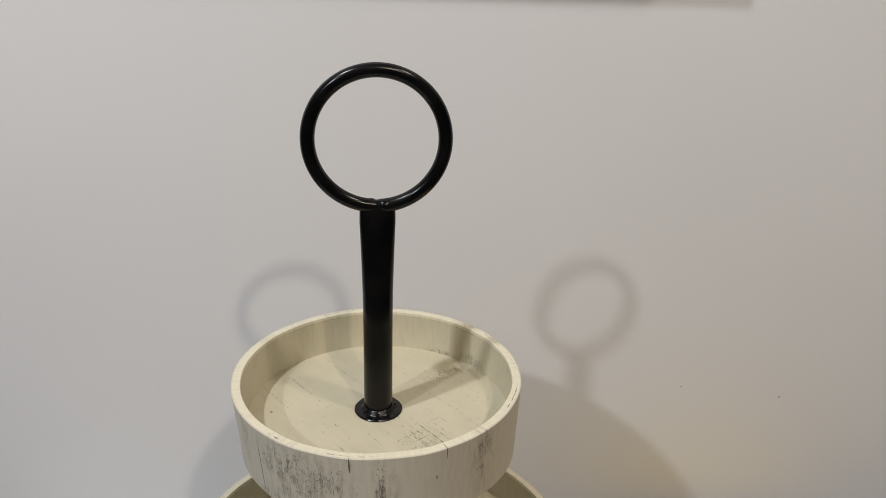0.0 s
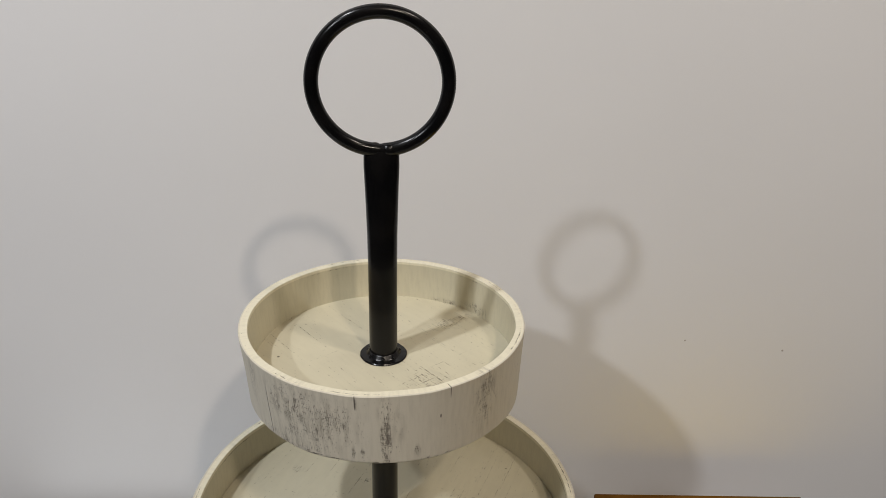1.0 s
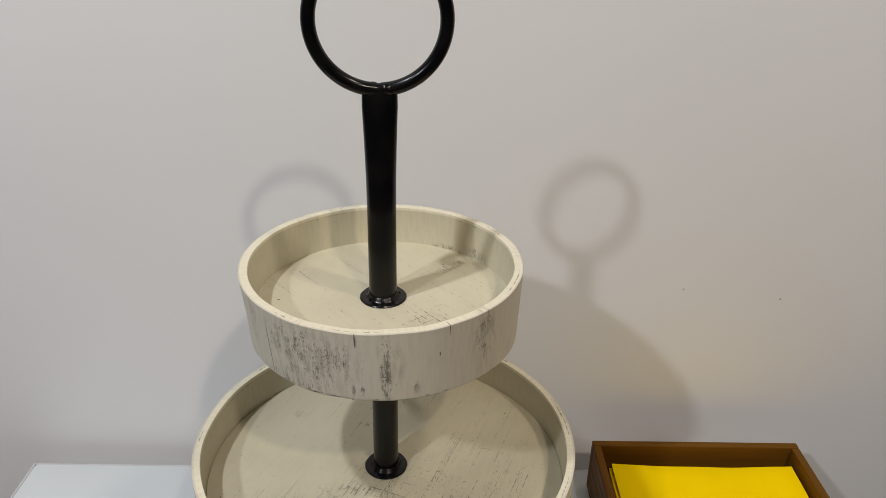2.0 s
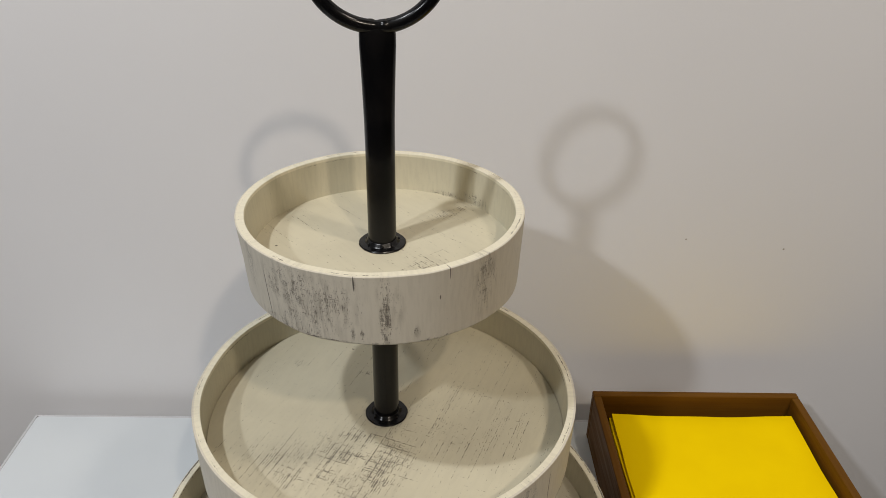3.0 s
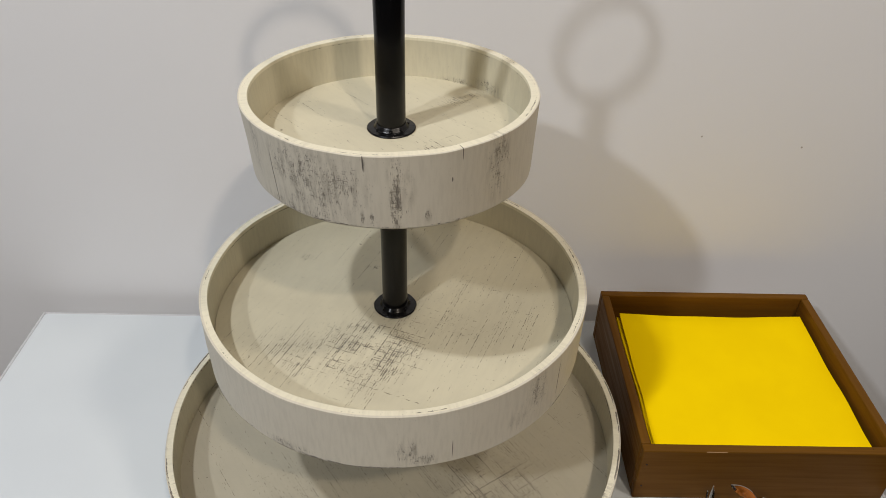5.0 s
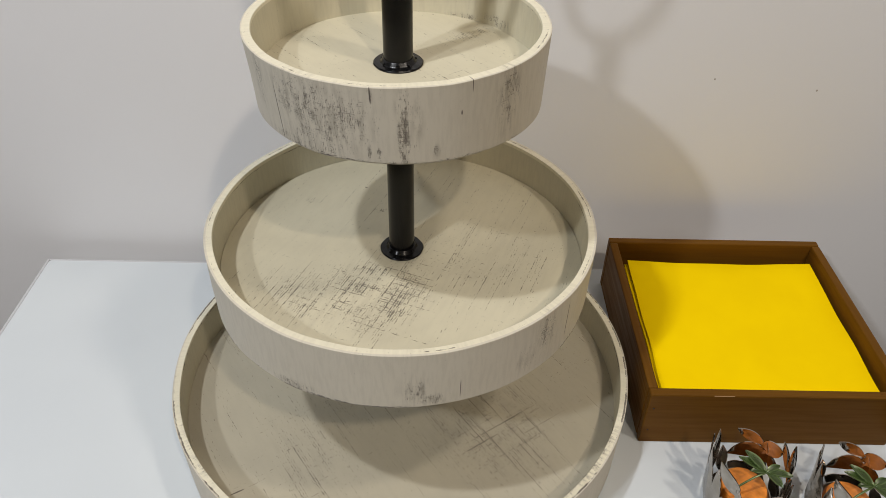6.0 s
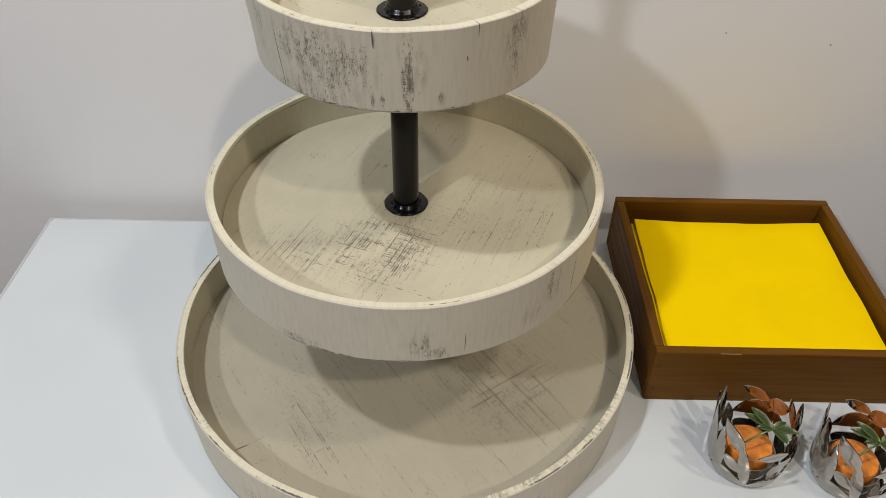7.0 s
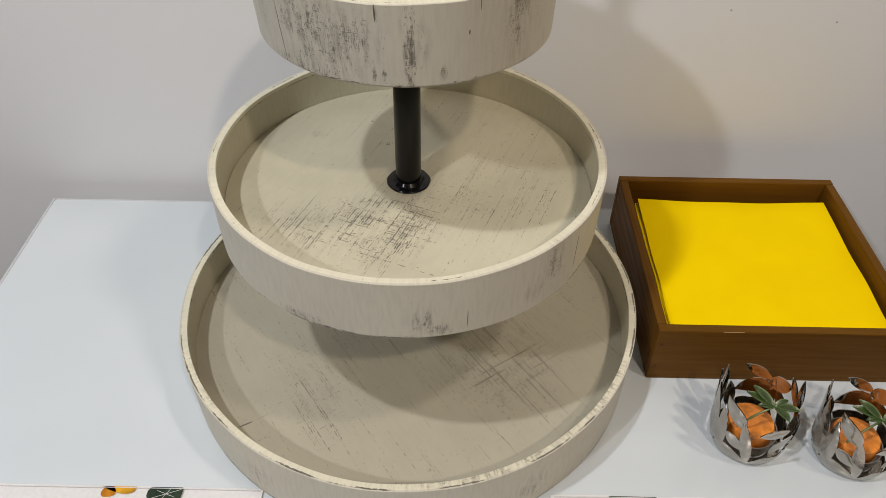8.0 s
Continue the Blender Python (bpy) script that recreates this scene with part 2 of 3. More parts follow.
def thing(name, place, label, category, group="", kind=""):
    ob = new(name)
    ob.location = place
    ob.empty_display_size = 0.02
    return tagged(ob, label, category, group, kind)


def box_bm(lo, hi, bevel=0.0, segments=2):
    bm = bmesh.new()
    bmesh.ops.create_cube(bm, size=1)
    for v in bm.verts:
        v.co = Vector([(a + b) / 2 + c * (b - a) for a, b, c in zip(lo, hi, v.co)])
    if bevel:
        bmesh.ops.bevel(bm, geom=bm.edges[:], offset=bevel, segments=segments, affect="EDGES", profile=0.5)
    return bm


def lathe(profile, steps=128, closed=True, wobble=0.0, seed=0.0):
    """Turns a section of (radius, height) round the z axis, with UV in metres."""
    bm = bmesh.new()
    uv = bm.loops.layers.uv.new("UVMap")
    count = len(profile)
    rings = []
    for i in range(steps):
        a = 2 * math.pi * i / steps
        ring = []
        for r, z in profile:
            w = wobble * noise.noise((3 * math.cos(a) + seed, 3 * math.sin(a), z * 20)) if wobble else 0.0
            w2 = wobble * noise.noise((4 * math.cos(a) - seed, 4 * math.sin(a), 5.0)) if wobble else 0.0
            ring.append(bm.verts.new(((r + w) * math.cos(a), (r + w) * math.sin(a), z + 0.7 * w2)))
        rings.append(ring)
    lengths = [0.0]
    for k in range(count):
        p, q = profile[k], profile[(k + 1) % count]
        lengths.append(lengths[-1] + math.hypot(q[0] - p[0], q[1] - p[1]))
    big = max(r for r, z in profile)
    for i in range(steps):
        j = (i + 1) % steps
        for k in range(count if closed else count - 1):
            m = (k + 1) % count
            f = bm.faces.new((rings[i][k], rings[j][k], rings[j][m], rings[i][m]))
            for loop, (s, l) in zip(f.loops, ((i, k), (i + 1, k), (i + 1, k + 1), (i, k + 1))):
                # seam of the unrolled hoop at the back
                turn = s / steps
                loop[uv].uv = (big * 2 * math.pi * turn, lengths[l])
    return bm


def tube(points, radii, steps=24, flat=1.0, closed=False):
    """A round bar along points (in the x-z plane); flat squeezes it along y."""
    bm = bmesh.new()
    rings = []
    n = len(points)
    for i, p in enumerate(points):
        p = Vector(p)
        a = Vector(points[(i - 1) % n] if closed or i else points[0])
        b = Vector(points[(i + 1) % n] if closed or i < n - 1 else points[-1])
        along = (b - a).normalized()
        side = Vector((0, 1, 0))
        other = along.cross(side).normalized()
        ring = []
        for k in range(steps):
            t = 2 * math.pi * k / steps
            ring.append(bm.verts.new(p + radii[i] * (math.cos(t) * other + math.sin(t) * side * flat)))
        rings.append(ring)
    for i in range(n if closed else n - 1):
        for k in range(steps):
            bm.faces.new((rings[i][k], rings[i][(k + 1) % steps], rings[(i + 1) % n][(k + 1) % steps], rings[(i + 1) % n][k]))
    if not closed:
        bm.faces.new(rings[0][::-1])
        bm.faces.new(rings[-1])
    bmesh.ops.recalc_face_normals(bm, faces=bm.faces[:])
    return bm


# ---- the room ----
X0, X1, Y0, Y1, ROOM_H, THICK = -3.4, 3.6, -5.2, WALL_Y, 2.66, 0.12
# all but wall_north unseen, added to close the room; dark to limit bounce
for name, lo, hi, mat, label in (
    ("wall_north", (X0 - THICK, Y1, 0), (X1 + THICK, Y1 + THICK, ROOM_H), WALL, "plain white painted wall behind the table"),
    ("wall_south", (X0 - THICK, Y0 - THICK, 0), (X1 + THICK, Y0, ROOM_H), FAR_WALL, "plain dark unseen wall added to close the room"),
    ("wall_west", (X0 - THICK, Y0, 0), (X0, Y1, ROOM_H), FAR_WALL, "plain dark unseen wall added to close the room"),
    ("wall_east", (X1, Y0, 0), (X1 + THICK, Y1, ROOM_H), FAR_WALL, "plain dark unseen wall added to close the room"),
    ("floor", (X0 - THICK, Y0 - THICK, -0.1), (X1 + THICK, Y1 + THICK, 0), FLOOR, "plain grey floor under the table"),
    ("ceiling", (X0 - THICK, Y0 - THICK, ROOM_H), (X1 + THICK, Y1 + THICK, ROOM_H + 0.1), CEILING, "plain dark unseen ceiling added to close the room"),
):
    tagged(part(name, box_bm(lo, hi), mat), label, name.split("_")[0], kind="structure")


# two small dark marks on the white wall
for mx, mz, mr in ((0.2734, 0.9686, 0.0009), (0.3690, 0.9593, 0.0010)):
    bm = bmesh.new()
    bmesh.ops.create_uvsphere(bm, u_segments=10, v_segments=6, radius=mr)
    for v in bm.verts:
        v.co.y *= 0.25
    mark = part("wall_mark", bm, MARK, bpy.data.objects["wall_north"], "", True)
    mark.location = (mx, WALL_Y, mz)


# shelf on the wall; its shade falls on the wall below it
def wall_shelf():
    shelf = thing("wall_shelf", (-0.028, WALL_Y, 1.376), "white board shelf fixed high on the wall", "shelf")
    part("board", box_bm((-0.26, -0.0357, 0.0), (0.26, 0.0, 0.018), 0.0015), TABLE_BODY, shelf)


wall_shelf()


# ---- the table ----
def rounded_slab(x0, x1, y0, y1, z0, z1, radius, bevel):
    bm = bmesh.new()
    ring = []
    for cx, cy, start in ((x1 - radius, y1 - radius, 0), (x0 + radius, y1 - radius, 90), (x0 + radius, y0 + radius, 180), (x1 - radius, y0 + radius, 270)):
        for k in range(7):
            a = radians(start + 15 * k)
            ring.append(bm.verts.new((cx + radius * math.cos(a), cy + radius * math.sin(a), z0)))
    base = bm.faces.new(ring)
    up = bmesh.ops.extrude_face_region(bm, geom=[base])
    top = [v for v in up["geom"] if isinstance(v, bmesh.types.BMVert)]
    for v in top:
        v.co.z = z1
    rim = [e for e in bm.edges if all(abs(v.co.z - z1) < 1e-7 for v in e.verts)]
    bmesh.ops.bevel(bm, geom=rim, offset=bevel, segments=3, affect="EDGES", profile=0.5)
    bmesh.ops.recalc_face_normals(bm, faces=bm.faces[:])
    return bm


def side_table():
    table = thing("table", (0, 0, 0), "white table with a glossy white glass top against the wall", "table")
    x0, x1, y0, y1 = -0.379, 0.402, -0.42, 0.177
    part("glass_top", rounded_slab(x0, x1, y0, y1, TABLE_Z - 0.0055, TABLE_Z, 0.004, 0.0010), TABLE, table, "glossy white glass top", True)
    e = 0.0036
    part("top_frame", rounded_slab(x0 - e, x1 + e, y0 - e, y1 + e, TABLE_Z - 0.034, TABLE_Z - 0.0056, 0.007, 0.0008), TABLE_EDGE, table, "grey edge under the glass", True)
    for lo, hi in (((x0 - e, y0 - e), (x0 - 0.0010, y1 + e)), ((x1 + 0.0010, y0 - e), (x1 + e, y1 + e)), ((x0 - 0.0009, y1 + 0.0010), (x1 + 0.0009, y1 + e)), ((x0 - 0.0009, y0 - e), (x1 + 0.0009, y0 - 0.0010))):
        part("edge_strip", box_bm((*lo, TABLE_Z - 0.0054), (*hi, TABLE_Z - 0.0014), 0.0007), STRIP, table, "pale grey strip round the glass top")
    for a, b, c, d in ((x0 + 0.05, x1 - 0.05, y0 + 0.03, y0 + 0.05), (x0 + 0.05, x1 - 0.05, y1 - 0.05, y1 - 0.03)):
        part("apron", box_bm((a, c, TABLE_Z - 0.11), (b, d, TABLE_Z - 0.034), 0.002), TABLE_BODY, table)
    for lx in (x0 + 0.02, x1 - 0.07):
        for ly in (y0 + 0.02, y1 - 0.07):
            part("leg", box_bm((lx, ly, 0), (lx + 0.05, ly + 0.05, TABLE_Z - 0.034), 0.003), TABLE_BODY, table)


side_table()


# ---- the three-tier tray ----
def tray_profile(r_top, r_low, height, thick, floor_top):
    """Section of the hoop, outside up, over the rim, inside down; heights from the tray's underside."""
    b = 0.00035
    r_top, r_low = r_top + 0.0004, r_low + 0.0003
    return [
        (r_low - 0.006, 0.0), (r_low - 0.0009, 0.0002), (r_low, 0.0014),
        (r_low + (r_top - r_low) * 0.5, height * 0.5), (r_top, height - b), (r_top - b * 0.4, height - b * 0.35),
        (r_top - b, height), (r_top - thick + b, height), (r_top - thick + b * 0.4, height - b * 0.35), (r_top - thick, height - b),
        (r_top - thick - (r_top - r_low) * 0.5, floor_top - 0.003), (r_low - thick - 0.004, 0.0),
    ]


def tray(stand, r_top, r_low, z_low, z_rim, z_floor, side, base, seed, label, shift=(0.0, 0.0), lean=0.0):
    h, thick = z_rim - z_low, 0.0057
    bm = lathe(tray_profile(r_top, r_low, h, thick, z_floor - z_low), 160, wobble=0.0007, seed=seed)
    for v in bm.verts:
        v.co.x += lean * (v.co.z / h - 0.5)
    hoop = part("tray", bm, side, stand, label, True)
    hoop.location = (*shift, z_low - TABLE_Z)
    r = r_top - thick - 0.0002
    disc = lathe([(0.0, z_floor - z_low), (r * 0.5, z_floor - z_low), (r, z_floor - z_low), (r - 0.003, 0.004), (0.0, 0.004)], 96, closed=False)
    bmesh.ops.remove_doubles(disc, verts=disc.verts[:], dist=1e-6)
    part("tray_floor", disc, base, hoop)
    return hoop


def flange(stand, z, r):
    profile = [(0.0085, 0.0), (r, 0.0), (r + 0.0002, 0.0007), (r - 0.0003, 0.0013), (0.0112, 0.0016), (0.0104, 0.0022), (0.0096, 0.0036), (0.0090, 0.0040), (0.0085, 0.0040)]
    plate = part("flange", lathe(profile, 56, wobble=0.0003, seed=z * 9), BLACK, stand, "black welded metal flange", True)
    plate.location = (0, 0, z - TABLE_Z)
    # uneven weld beads on the collar
    for k in range(7):
        a = 2 * math.pi * (k + 0.35 * random.random()) / 7
        bm = bmesh.new()
        bmesh.ops.create_uvsphere(bm, u_segments=10, v_segments=6, radius=0.0009 + 0.0006 * random.random())
        for v in bm.verts:
            v.co.z *= 0.6
        bead = part("weld_bead", bm, BLACK, plate, "", True)
        bead.location = (0.0103 * math.cos(a), 0.0103 * math.sin(a), 0.0022)
    return plate


def pole(stand, z0, z1):
    bm = tube([(0, 0, z0 - TABLE_Z + (z1 - z0) * k / 6) for k in range(7)], [0.009] * 7, 40)
    return part("pole", bm, BLACK, stand, "straight black metal pole", True)


def tiered_tray():
    stand = thing("tiered_tray", (0, 0, TABLE_Z), "three-tier tray of distressed cream-painted wood with black ring handle", "tiered tray")
    hoop_top = 2 * math.pi * 0.0888
    front = hoop_top * 0.75
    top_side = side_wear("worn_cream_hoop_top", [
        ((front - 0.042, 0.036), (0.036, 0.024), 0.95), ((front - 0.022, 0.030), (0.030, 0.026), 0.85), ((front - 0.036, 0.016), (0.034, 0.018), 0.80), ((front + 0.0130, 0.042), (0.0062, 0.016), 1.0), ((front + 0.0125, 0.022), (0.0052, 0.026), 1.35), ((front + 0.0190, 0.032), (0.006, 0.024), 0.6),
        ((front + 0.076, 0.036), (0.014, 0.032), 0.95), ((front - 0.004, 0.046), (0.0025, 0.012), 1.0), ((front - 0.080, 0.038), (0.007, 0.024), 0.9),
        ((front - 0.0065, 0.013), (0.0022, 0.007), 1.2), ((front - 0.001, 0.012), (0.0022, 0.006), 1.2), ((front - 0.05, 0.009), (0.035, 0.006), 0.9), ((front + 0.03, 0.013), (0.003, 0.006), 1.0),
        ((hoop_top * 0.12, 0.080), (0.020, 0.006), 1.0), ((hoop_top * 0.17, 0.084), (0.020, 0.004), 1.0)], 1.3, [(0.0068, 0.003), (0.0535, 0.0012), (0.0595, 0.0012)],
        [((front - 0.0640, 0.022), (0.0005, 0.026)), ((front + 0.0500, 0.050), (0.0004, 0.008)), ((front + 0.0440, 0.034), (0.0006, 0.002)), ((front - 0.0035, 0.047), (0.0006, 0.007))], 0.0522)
    mid = 2 * math.pi * 0.1344
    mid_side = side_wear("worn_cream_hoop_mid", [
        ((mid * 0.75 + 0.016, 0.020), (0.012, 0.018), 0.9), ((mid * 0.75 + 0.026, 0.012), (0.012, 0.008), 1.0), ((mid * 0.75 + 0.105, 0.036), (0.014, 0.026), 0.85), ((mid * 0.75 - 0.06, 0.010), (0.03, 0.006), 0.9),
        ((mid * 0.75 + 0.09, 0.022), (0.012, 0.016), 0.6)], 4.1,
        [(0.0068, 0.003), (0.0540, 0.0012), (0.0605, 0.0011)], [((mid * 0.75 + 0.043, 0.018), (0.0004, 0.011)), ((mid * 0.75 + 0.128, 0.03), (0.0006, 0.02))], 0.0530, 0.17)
    low = 2 * math.pi * 0.18
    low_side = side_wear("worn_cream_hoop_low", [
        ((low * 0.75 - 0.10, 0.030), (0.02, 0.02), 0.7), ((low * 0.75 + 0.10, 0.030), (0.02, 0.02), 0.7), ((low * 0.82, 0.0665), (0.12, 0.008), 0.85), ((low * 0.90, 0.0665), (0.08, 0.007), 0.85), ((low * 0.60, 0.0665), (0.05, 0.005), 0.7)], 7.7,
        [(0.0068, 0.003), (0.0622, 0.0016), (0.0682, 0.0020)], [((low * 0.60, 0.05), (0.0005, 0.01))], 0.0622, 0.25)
    top_base = floor_wear("worn_cream_board_top", [((0.028, -0.034), (0.024, 0.022), 30, 0.9), ((0.045, 0.045), (0.034, 0.010), 40, 0.8), ((-0.02, -0.050), (0.024, 0.012), 0, 0.6)], 0.31, -40, [((-0.068, -0.006), (0.0012, 0.0011), 0)])
    mid_base = floor_wear("worn_cream_board_mid", [((-0.016, -0.048), (0.060, 0.052), 40, 1.25), ((-0.060, -0.056), (0.052, 0.036), -20, 0.75), ((0.06, -0.010), (0.06, 0.07), -30, 0.48),
        ((-0.074, 0.058), (0.012, 0.006), 0, 1.0), ((-0.02, 0.046), (0.010, 0.005), 0, 1.0)], 0.83, 22, [((-0.033, 0.077), (0.0014, 0.0008), 0), ((0.092, 0.062), (0.0012, 0.0007), 0)])
    # last value paints shade from the tray above into this floor
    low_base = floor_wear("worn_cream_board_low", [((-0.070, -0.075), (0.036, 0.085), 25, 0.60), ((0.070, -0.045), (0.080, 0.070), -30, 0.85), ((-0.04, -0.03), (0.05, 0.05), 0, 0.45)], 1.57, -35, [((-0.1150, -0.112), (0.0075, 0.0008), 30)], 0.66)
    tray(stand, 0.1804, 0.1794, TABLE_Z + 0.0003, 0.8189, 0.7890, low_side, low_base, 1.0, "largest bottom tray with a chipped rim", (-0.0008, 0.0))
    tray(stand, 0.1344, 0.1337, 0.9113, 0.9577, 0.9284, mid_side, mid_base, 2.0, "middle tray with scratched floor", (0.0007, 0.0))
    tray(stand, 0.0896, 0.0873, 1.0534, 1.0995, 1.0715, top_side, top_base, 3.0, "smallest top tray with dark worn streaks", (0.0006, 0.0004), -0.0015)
    for z, r in ((0.7890, 0.0153), (0.9284, 0.0153), (1.0715, 0.0151)):
        flange(stand, z, r)
    pole(stand, 0.7900, 0.9113)
    pole(stand, 0.9294, 1.0534)
    # upper pole widens into a pinched neck under the ring
    zs = [1.072, 1.10, 1.13, 1.155, 1.172, 1.188, 1.199, 1.2055, 1.2085]
    wide = [0.009, 0.009, 0.0090, 0.0092, 0.0096, 0.0101, 0.0105, 0.0104, 0.0085]
    bm = tube([(0, 0, z - TABLE_Z) for z in zs], wide, 40)
    for v in bm.verts:
        t = min(max((v.co.z + TABLE_Z - 1.14) / 0.065, 0), 1)
        v.co.y *= 1 - 0.55 * t
    bmesh.ops.rotate(bm, verts=bm.verts[:], matrix=Matrix.Rotation(radians(6), 3, "Z"))
    part("handle_pole", bm, BLACK, stand, "black metal pole with flattened neck", True)
    # ring with a small gap where its ends meet
    pts, n = [], 120
    for k in range(n + 1):
        a = -math.pi / 2 + radians(360.0) * k / (n + 1)
        pts.append((0.0386 * math.cos(a), 0, 1.2474 - TABLE_Z + 0.0386 * math.sin(a)))
    bm = tube(pts, [0.0041 if 0 < k < n else 0.0037 for k in range(n + 1)], 24, closed=True)
    bmesh.ops.rotate(bm, verts=bm.verts[:], matrix=Matrix.Rotation(radians(6), 3, "Z"))
    ring = part("ring_handle", bm, BLACK, stand, "round black metal ring", True)
    # the ring's two ends are welded together over the neck
    for side in (-1, 1):
        bm = bmesh.new()
        bmesh.ops.create_uvsphere(bm, u_segments=16, v_segments=10, radius=1.0)
        bmesh.ops.scale(bm, verts=bm.verts[:], vec=(0.0052, 0.0044, 0.0040))
        weld = part("weld", bm, BLACK, ring, "", True)
        weld.matrix_basis = pose(side * 0.0046, 0, 1.2474 - TABLE_Z - 0.0386 + 0.0004, 0, side * 14, 6)
    return stand


tiered_tray()


# ---- wooden box with yellow napkins ----
BX0, BX1, BY0, BY1, BZ = 0.1928, 0.3968, -0.0415, 0.1575, 0.0580


def wooden_box():
    holder = thing("wooden_box", ((BX0 + BX1) / 2, (BY0 + BY1) / 2, TABLE_Z), "open brown stained wooden box on the white table", "box")
    w, d, t = (BX1 - BX0) / 2, (BY1 - BY0) / 2, 0.0076
    part("front_panel", box_bm((-w, -d, 0), (w, -d + t, BZ), 0.0012), WOOD_X, holder)
    part("back_panel", box_bm((-w, d - t, 0), (w, d, BZ), 0.0012), WOOD_X, holder)
    part("side_panel", box_bm((-w, -d + t + 0.0002, 0), (-w + t, d - t - 0.0002, BZ - 0.0003), 0.0012), WOOD_Y, holder)
    part("side_panel", box_bm((w - t, -d + t + 0.0002, 0), (w, d - t - 0.0002, BZ - 0.0003), 0.0012), WOOD_Y, holder)
    part("bare_edge", box_bm((0.242 - (BX0 + BX1) / 2, -d - 0.0002, BZ - 0.0008), (0.258 - (BX0 + BX1) / 2, -d + 0.0006, BZ - 0.0004), 0.0002), BARE_WOOD, holder, "pale scraped edge")
    for nz in (0.016, 0.042):
        bm = bmesh.new()
        bmesh.ops.create_uvsphere(bm, u_segments=8, v_segments=5, radius=0.0008)
        nail = part("nail", bm, NAIL, holder, "", True)
        nail.location = (-w + 0.005, -d, nz)
    part("bottom_panel", box_bm((-w + t + 0.0002, -d + t + 0.0002, 0.001), (w - t - 0.0002, d - t - 0.0002, 0.009)), WOOD_X, holder)


def napkin(z, thick, dx, dy, turn, curl):
    """A folded square paper napkin, softly waved, with rounded folds."""
    n, half, half_x = 28, 0.0857, 0.0882
    bm = bmesh.new()
    top, low = [], []
    for j in range(n + 1):
        for i in range(n + 1):
            u, v = -1 + 2 * i / n, -1 + 2 * j / n
            wave = 0.0009 * noise.noise((u * 1.4 + z * 90, v * 1.4, z * 50))
            edge = max(abs(u), abs(v))
            sag = -0.0018 * max(0.0, edge - 0.86) / 0.14
            lift = curl * (0.0050 * max(0, u * 0.5 + v * 0.5 - 0.25) ** 2 - 0.0040 * max(0, v - 0.72) * (1 - abs(u - 0.45)) + 0.003 * max(0, -u - 0.6) * max(0, v))
            x = half_x * u + 0.0012 * noise.noise((v * 2, z * 77, 1.0))
            y = half * v + 0.0012 * noise.noise((u * 2, z * 77, 4.0))
            top.append(bm.verts.new((x, y, thick + wave + sag + lift)))
            low.append(bm.verts.new((x * 0.998, y * 0.998, wave * 0.5)))
    for j in range(n):
        for i in range(n):
            a = j * (n + 1) + i
            bm.faces.new((top[a], top[a + 1], top[a + n + 2], top[a + n + 1]))
            bm.faces.new((low[a], low[a + n + 1], low[a + n + 2], low[a + 1]))
    ring = [i for i in range(n)] + [n + j * (n + 1) for j in range(n)] + [(n + 1) * (n + 1) - 1 - i for i in range(n)] + [n * (n + 1) - j * (n + 1) for j in range(n)]
    for a, b in zip(ring, ring[1:] + ring[:1]):
        bm.faces.new((top[b], top[a], low[a], low[b]))
    bmesh.ops.recalc_face_normals(bm, faces=bm.faces[:])
    ob = part("paper_napkin", bm, YELLOW, None, "", True)
    ob.matrix_world = pose((BX0 + BX1) / 2 + dx, (BY0 + BY1) / 2 + dy, z, 0, 0, turn)
    return tagged(ob, "bright yellow folded paper napkin stacked in the wooden box", "napkin", "yellow napkins in the box")


wooden_box()
pile = TABLE_Z + 0.0095
for thick, dx, dy, turn in ((0.006, 0.0, -0.004, 0.0), (0.006, 0.002, -0.005, 0.4), (0.006, -0.002, -0.004, -0.2), (0.006, -0.001, -0.006, -0.2), (0.006, 0.001, -0.005, 0.2),
                            (0.003, 0.0006, -0.0062, -0.1), (0.003, 0.0026, -0.0062, -0.5)):
    napkin(pile, thick - 0.0002, dx, dy, turn, 1.0 if dx == 0.0026 else 0.0)
    pile += thick


# ---- candle holders of cut steel leaves ----
def blade(theta, z, angle, length, width):
    """One pointed leaf laid on the ring's round wall, 0.7 mm thick."""
    bm = bmesh.new()
    n, m = 14, 4
    sheets = []
    for depth in (0.0, -0.0007):
        rows = []
        for i in range(n + 1):
            t = i / n
            half = width * 0.5 * (math.sin(math.pi * min(max(t, 0.012), 0.985) ** 0.85)) ** 0.8
            row = []
            for j in range(m + 1):
                s = (-1 + 2 * j / m) * half
                along = t * length
                px = along * math.sin(angle) + s * math.cos(angle)
                pz = max(z + along * math.cos(angle) - s * math.sin(angle), 0.0004)
                radius = 0.0249 + 0.0021 * min(pz / 0.012, 1.0) ** 0.8 + 0.0050 * pz / 0.06 + depth + 0.0003 * (1 - (2 * j / m - 1) ** 2)
                a = theta + px / 0.028
                row.append(bm.verts.new((radius * math.cos(a), radius * math.sin(a), pz)))
            rows.append(row)
        sheets.append(rows)
    for side, rows in enumerate(sheets):
        for i in range(n):
            for j in range(m):
                q = (rows[i][j], rows[i][j + 1], rows[i + 1][j + 1], rows[i + 1][j])
                bm.faces.new(q if side == 0 else q[::-1])
    a, b = sheets
    for i in range(n):
        for j in (0, m):
            bm.faces.new((a[i][j], a[i + 1][j], b[i + 1][j], b[i][j]))
    for i in (0, n):
        for j in range(m):
            bm.faces.new((a[i][j], a[i][j + 1], b[i][j + 1], b[i][j]))
    bmesh.ops.recalc_face_normals(bm, faces=bm.faces[:])
    return bm


